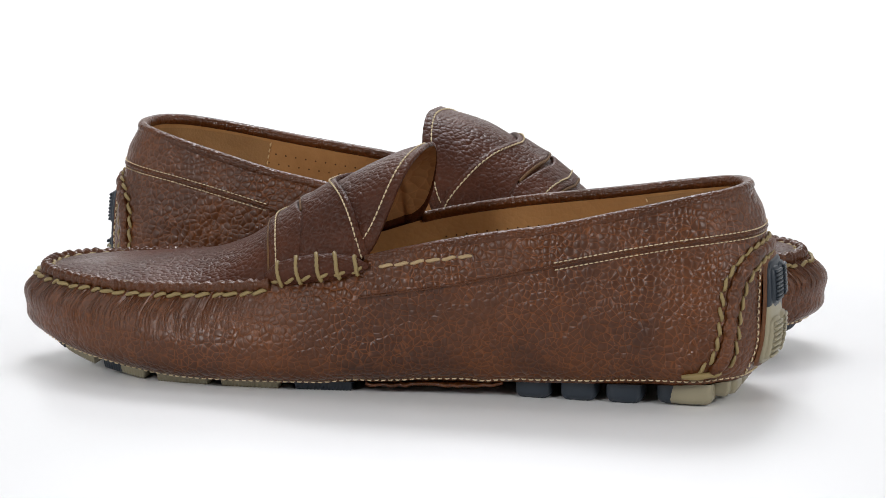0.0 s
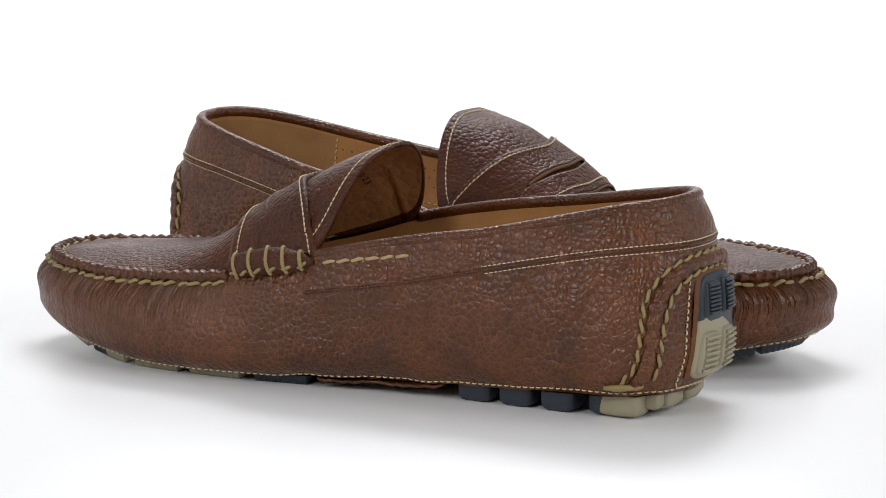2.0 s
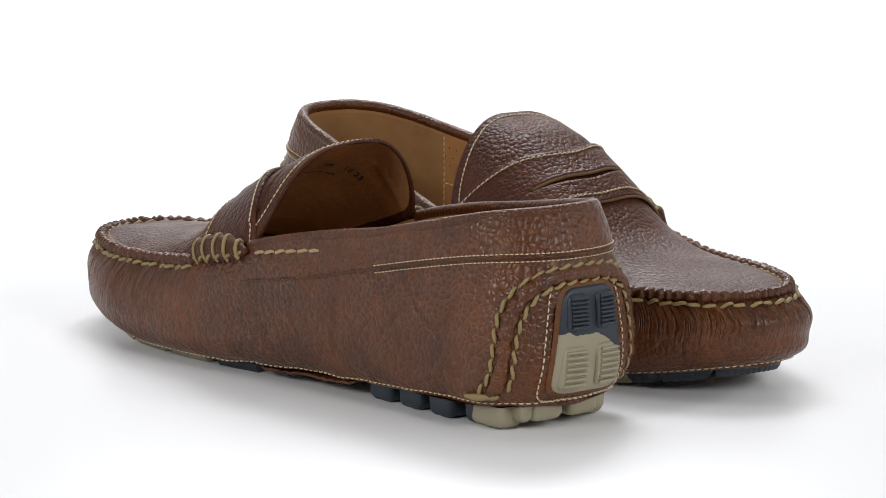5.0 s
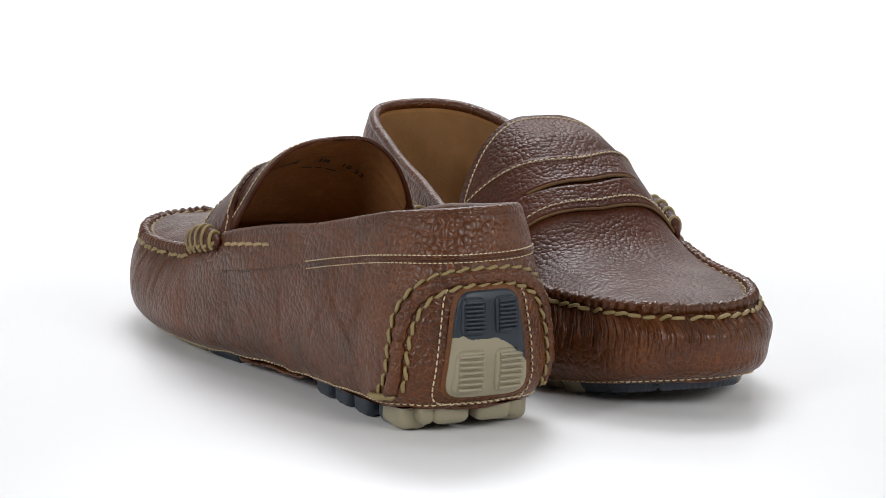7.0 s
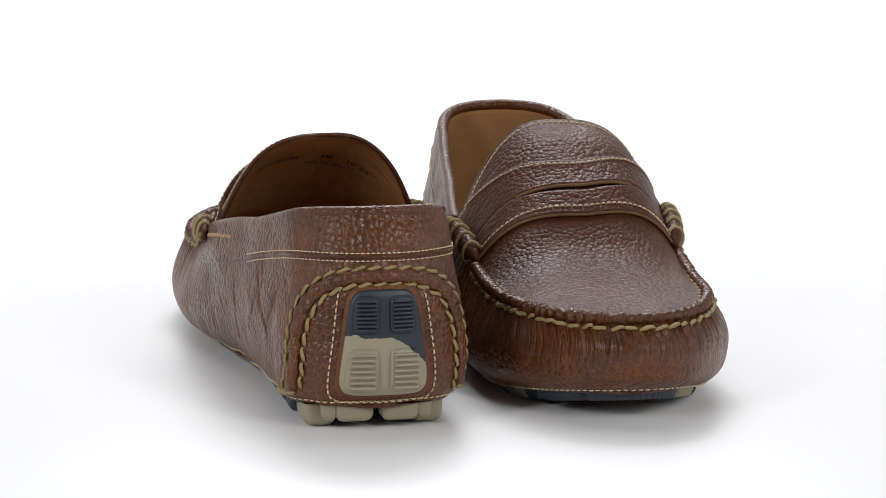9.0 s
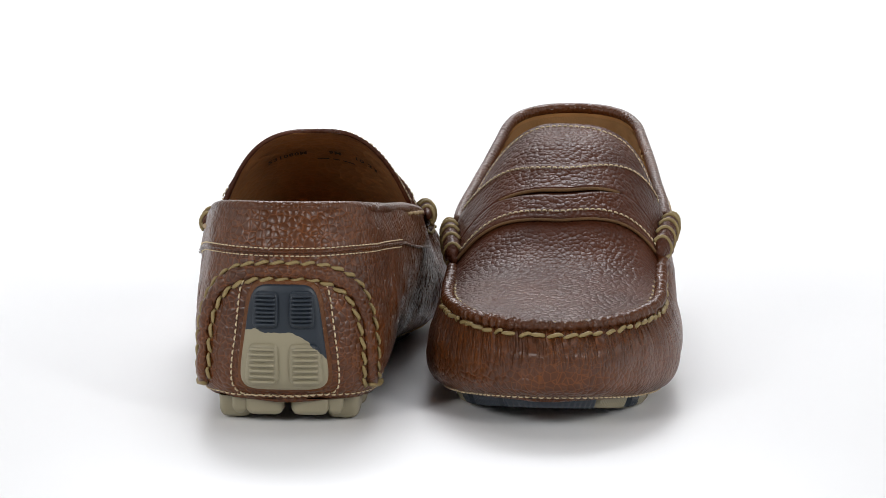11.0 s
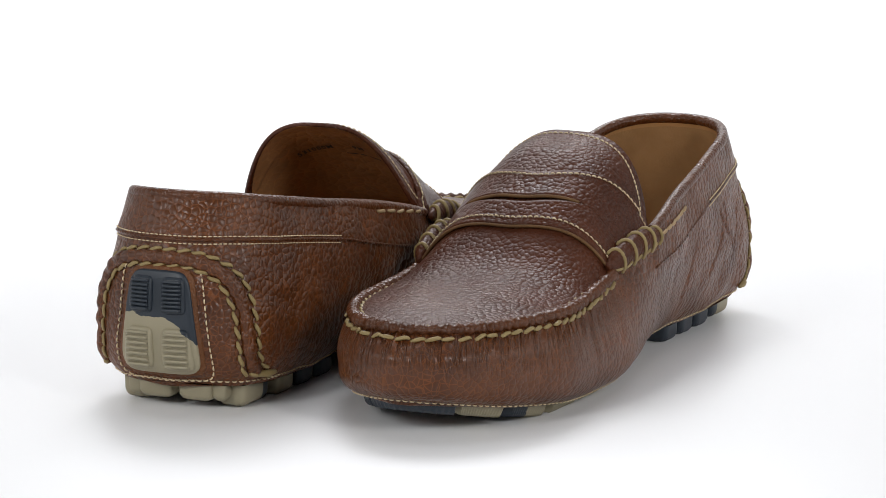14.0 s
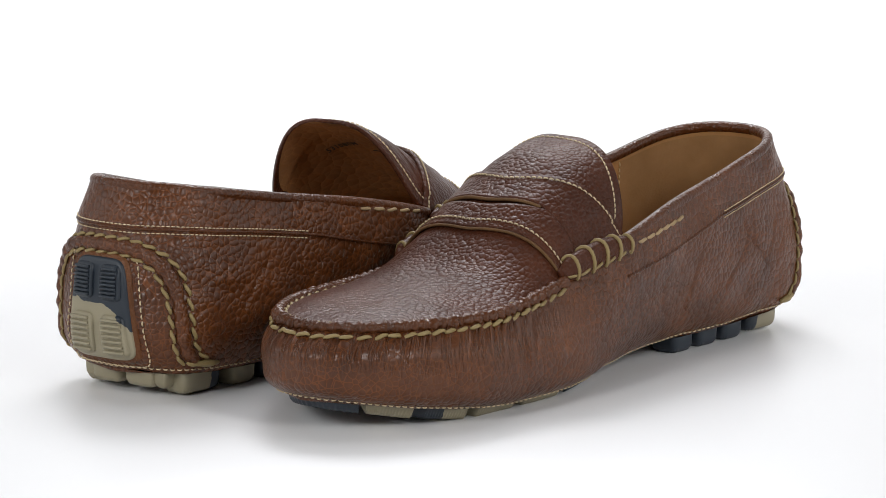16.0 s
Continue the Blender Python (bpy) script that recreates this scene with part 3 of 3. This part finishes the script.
    for w, h, sh in ((32.8, 61.3, 0.0), (28.2, 55.6, 0.4)):
        ks, kv = arch(w, h)
        sew(CORD_SHORT, *spaced(skin(ks, kv, 0.7), 5.7, wall_normal(ks, kv), sh), ridge, 9)
    for k in (1, -1):
        ks, kv = heel_at(np.linspace(29.5, 33.0, 8) * k, np.linspace(15.4, 13.6, 8))
        part("seam_knot", *sweep(skin(ks, kv, 0.9), (0.9, 1.4, 1.6, 1.3, 1.2, 1.5, 1.4, 0.8), 7, wall_normal(ks, kv)), CORD, ridge, "olive waxed cord")
    # rubber heel pad in a stitched panel
    def pad_outline(grow, n=100):
        w = np.linspace(0, 2 * np.pi, n, endpoint=False)
        c, d = np.sign(np.cos(w)) * np.abs(np.cos(w)) ** 0.33, np.sign(np.sin(w)) * np.abs(np.sin(w)) ** 0.33
        z = 34.8 + (19.2 + grow) * d
        return c * (14.2 + grow - 2.6 * d), z

    def shell(shape, heights):
        """Rings on the heel, from the outside inwards, each lifted off the skin."""
        out = []
        for (y, z), h in zip(shape, heights):
            ps, pv = heel_at(y, z)
            out.append(wall(ps, pv) + wall_normal(ps, pv) * h)
        m, n = len(out), len(out[0])
        out.append(out[-1].mean(0, keepdims=True))
        vv = np.concatenate(out)
        return vv, grid_faces(m, n, True) + [((m - 1) * n + j, (m - 1) * n + (j + 1) % n, m * n) for j in range(n)]

    def shrunk(y, z, f):
        return (y - y.mean()) * f + y.mean(), (z - z.mean()) * f + z.mean()

    py, pz = pad_outline(1.5)
    part("heel_panel", *shell([(py, pz)] + [shrunk(py, pz, f) for f in (0.97, 0.8, 0.4)], (0.2, 1.1, 1.1, 1.1)), RUST, shoe, "rust-brown leather panel round the heel pad")
    py, pz = pad_outline(0)
    pad = part("heel_pad", *shell([(py, pz)] + [shrunk(py, pz, f) for f in (0.985, 0.95, 0.8, 0.6, 0.3)], (0.5, 1.7, 2.1, 2.1, 2.1, 2.1)), CAMO, shoe, "navy and olive-tan camouflage rubber heel pad")
    for zc, zh, w0, w1, nr in ((44.8, 6.8, 9.6, 8.6, 8), (25.2, 7.6, 12.6, 10.6, 7)):
        for k in (1, -1):
            w = np.linspace(0, 2 * np.pi, 60, endpoint=False)
            c, d = np.sign(np.cos(w)) * np.abs(np.cos(w)) ** 0.4, np.sign(np.sin(w)) * np.abs(np.sin(w)) ** 0.4
            half = (w0 + w1) / 4 + (w1 - w0) / 4 * d
            y, z = k * (1.7 + half + c * half), zc + zh * d
            part("pad_block", *shell([(y, z), shrunk(y, z, 0.94), shrunk(y, z, 0.8), shrunk(y, z, 0.4)], (2.0, 3.1, 3.4, 3.4)), CAMO, pad)
            for r in range(nr):
                h = zc - zh * 0.74 + 1.48 * zh * r / (nr - 1)
                ps, pv = heel_at(k * (1.7 + (w0 + w1) / 4 + np.linspace(-0.37, 0.37, 8) * (w0 + w1) / 2), np.full(8, h))
                part("rib", *sweep(wall(ps, pv) + wall_normal(ps, pv) * 3.8, 0.64, 6), CAMO, pad)
    py, pz = pad_outline(3.9, 160)
    ps, pv = heel_at(np.append(py, py[:1]), np.append(pz, pz[:1]))
    tagged(part("heel_stitching", *dashes(skin(ps, pv, 0.2), wall_normal(ps, pv), 2.6, 1.8, 0.34), THREAD, shoe), kind="stuff")
    # sole
    bot = wall(s[::4], 0.0)
    rings = np.stack([bot * (1, 1 - t, 1) + (0, 0, -1.2 * min(1, 4 * t)) for t in (0, 0.08, 0.5, 1.0)])
    part("sole", rings.reshape(-1, 3), grid_faces(4, len(bot), True), BROWN, shoe, "stitched brown leather underside")
    # cut edge of the sole leather under the waist
    t = np.linspace(float(s_of_x(98, 0.0)), float(s_of_x(150, 0.0)), 90)
    t = 2 - t if HAND > 0 else t
    o = wall(t, 0.0)
    drop = np.minimum(1.4 + 0.6 * lumps(o[:, 0] / 7, 2, 5) + 0.5 * lumps(o[:, 0] / 2.5, 7, 1), o[:, 2] - 0.4)
    drop = drop * np.minimum(1, np.minimum(np.arange(90), np.arange(90)[::-1] * 3) / 8 + 0.1)
    side = (0, -HAND, 0)
    flap = np.stack([o + np.outer(0.2 - 3.5 * (1 - h), side) - np.outer(drop, (0, 0, 1)) * h ** 0.7 for h in np.linspace(0, 1, 5)])
    part("sole_edge", *slab(flap if HAND < 0 else flap[::-1], 1.0), BROWN, shoe, "ragged brown cut edge of the sole leather")
    # rubber studs under heel and forefoot
    def stud(x, y, lx, ly, mat, tooth=0.0):
        top = float(sole_z(x)) - 0.2
        low = 3.2 if x < 20 else 0.7 if x < 35 else max(0.0, top - (9.5 if x < 110 else 4.4))
        part("stud", *block(x, y, low, top, lx, ly, tooth=tooth), mat, shoe)

    for k in (1, -1):
        for x, mat in ((87, NAVY), (69.5, NAVY), (52, NAVY if k > 0 else TAN)):
            stud(x, k * 20.5, 13.5, 12.5, mat, 0.5)
        stud(29.0, k * 19.8, 21, 12.0, SPLIT, 0.5)
        stud(16.5, k * 17.4, 7, 5.5, TAN)
    for y in (8.3, -8.3):
        stud(16.0, y, 10, 13.5, TAN)

    def plate(s1, s2, mat):
        """A thin toothed tread plate that follows the sole's edge from s1 to s2."""
        n = 61
        t = np.linspace(s1, s2, n)
        o = wall(t, 0.0)
        cen = np.stack([np.clip(o[:, 0], 160, 262), skew(o[:, 0]) * 0.8, o[:, 2]], 1)
        way = (cen - o) * (1, 1, 0)
        way /= np.maximum(np.linalg.norm(way, axis=1, keepdims=True), 1e-6)
        deep = np.full(n, 19.0)
        deep[[0, -1]] = 16.0
        teeth = 0.4 * (np.arange(n) // 2 % 2)
        low = np.maximum(o[:, 2] - 4.2, 0.0)
        rows = []
        for h, a_, b_ in ((0.0, 2.0, 0.0), (0.3, 2.4, 0.2), (0.6, 2.8, 0.4), (0.7, 2.9, 0.4), (1.0, 3.8, 0.8)):
            z = o[:, 2] - 0.3 + (low - o[:, 2] + 0.3) * h
            out_ = o + way * (a_ + (teeth if h > 0.5 else 0))[:, None] if h > 0.5 else o + way * a_
            in_ = o + way * (deep - b_)[:, None]
            squeeze = np.linspace(-1, 1, n)[:, None] * -0.4 * h * np.gradient(o, axis=0) / np.maximum(np.linalg.norm(np.gradient(o, axis=0), axis=1, keepdims=True), 1e-6)
            ring = np.concatenate([out_ + squeeze, (in_ + squeeze)[::-1]])
            ring[:, 2] = np.concatenate([z, z[::-1]])
            rows.append(ring)
        m = 2 * n
        v = np.concatenate(rows)
        f = grid_faces(5, m, True)
        f += [(4 * m + j, 4 * m + j + 1, 4 * m + m - 2 - j, 4 * m + m - 1 - j) for j in range(n - 1)]
        part("tread_plate", v, f, mat, shoe)

    for k in (1, -1):
        for x0, x1, mat in ((156, 178, NAVY), (184.5, 207, TAN), (212.5, 233.5, TAN), (239, 257.5, SPLIT_FRONT), (262, 279.5, TAN if k > 0 else NAVY)):
            a0, a1 = float(s_of_x(x0, 0.0)), float(s_of_x(x1, 0.0))
            plate(*((a0, a1) if k > 0 else (2 - a1, 2 - a0)), mat)
    a0 = float(s_of_x(281.5, 0.0))
    plate(a0, 2 - a0, NAVY)
    # size stamped inside the tongue
    def inside(y, h):
        x = 163.5 - h
        n = vamp_half(x)
        q = vamp(x, y / n)
        e1, e2 = vamp(x + 0.5, y / n) - q, vamp(x, (y + 0.5) / n) - q
        m = np.cross(e1, e2)
        return q - m / np.linalg.norm(m, axis=-1, keepdims=True) * 2.75

    for text, y0 in (("531080M", 23.0), ("9M", -3.0), ("10 23", -14.0)):
        cu = bpy.data.curves.new("stamp", "FONT")
        cu.body, cu.size, cu.resolution_u, cu.space_character = text, 4.0, 2, 1.15
        cu.offset = 0.12
        ob = new("stamp", cu)
        me = ob.to_mesh()
        co = np.array([v_.co[:] for v_ in me.vertices])
        fs = [tuple(p_.vertices) for p_ in me.polygons]
        ob.to_mesh_clear()
        bpy.data.objects.remove(ob)
        tagged(part("stamp", inside(y0 - co[:, 0], co[:, 1]), fs, INK, shoe, "black stamped size mark", smooth=False))
    for y0, wide in ((2.0, 5.0), (-4.5, 3.0), (-9.0, 5.0)):
        yy = np.linspace(y0, y0 - wide, 8)
        top, low_ = inside(yy, -4.2 + 0 * yy), inside(yy, -5.0 + 0 * yy)
        part("stamp", np.concatenate([low_, top]), grid_faces(2, 8), INK, shoe, "faint stamped line of writing", smooth=False)
    # perforations of the lining
    dots = []
    for row, (vv, off) in enumerate(((0.9, 0), (0.84, 0.5), (0.78, 0))):
        t = np.linspace(0.07, float(s_of_x(140, 0.9)), 300)
        base = wall(t, vv) - wall_normal(t, vv) * 2.66
        q, tt, m = spaced(base, 4.4, -wall_normal(t, vv), off * 0.9)
        for a_, b_, c_ in zip(q, tt, m):
            up_ = np.cross(c_, b_)
            w = np.arange(6) * np.pi / 3
            for k in (1, -1):
                ring = (a_ + 0.42 * (np.cos(w)[:, None] * b_ + np.sin(w)[:, None] * up_)) * (1, k, 1)
                dots.append((ring, [tuple(range(6))]))
    tagged(part("perforations", *joined(dots), HOLE, shoe), kind="stuff")
    # seams of the lining
    rows = []
    for k in (1, -1):
        sv = np.full(40, float(s_of_x(52, 0.8))) * k
        vv = np.linspace(0.2, 0.97, 40)
        nn = -wall_normal(sv, vv)
        rows.append(dashes(wall(sv, vv) + nn * 2.75, nn, 2.8, 1.9, 0.34))
        sv = np.linspace(float(s_of_x(52, 0.8)), float(s_of_x(140, 0.8)), 80) * k
        vv = np.full(80, 0.66)
        nn = -wall_normal(sv, vv)
        rows.append(dashes(wall(sv, vv) + nn * 2.75, nn, 2.8, 1.9, 0.34))
    tagged(part("lining_stitching", *joined(rows), TANTHREAD, shoe), kind="stuff")
    return shoe


HAND = -1
shoe_a = loafer()
HAND = 1
shoe_b = loafer()


# ---- motion ----
def turned(t, x, y, heading):
    """A pose on the turntable at t seconds, for a place on it at the start."""
    phi = 7.0388 * t - 0.01141 * (t - 8) ** 2
    return pose(0, 0, 0, 0, 0, -phi) @ pose(x, y, 0, 0, 0, heading)


def motions():
    times = [0.5 * i for i in range(33)]
    walk(turntable, [(t, turned(t, 0, 0, 0)) for t in times])
    walk(shoe_a, [(t, turned(t, 0.12302, -0.08124, 164.62)) for t in times])
    walk(shoe_b, [(t, turned(t, -0.12577, 0.08976, -17.10)) for t in times])


motions()
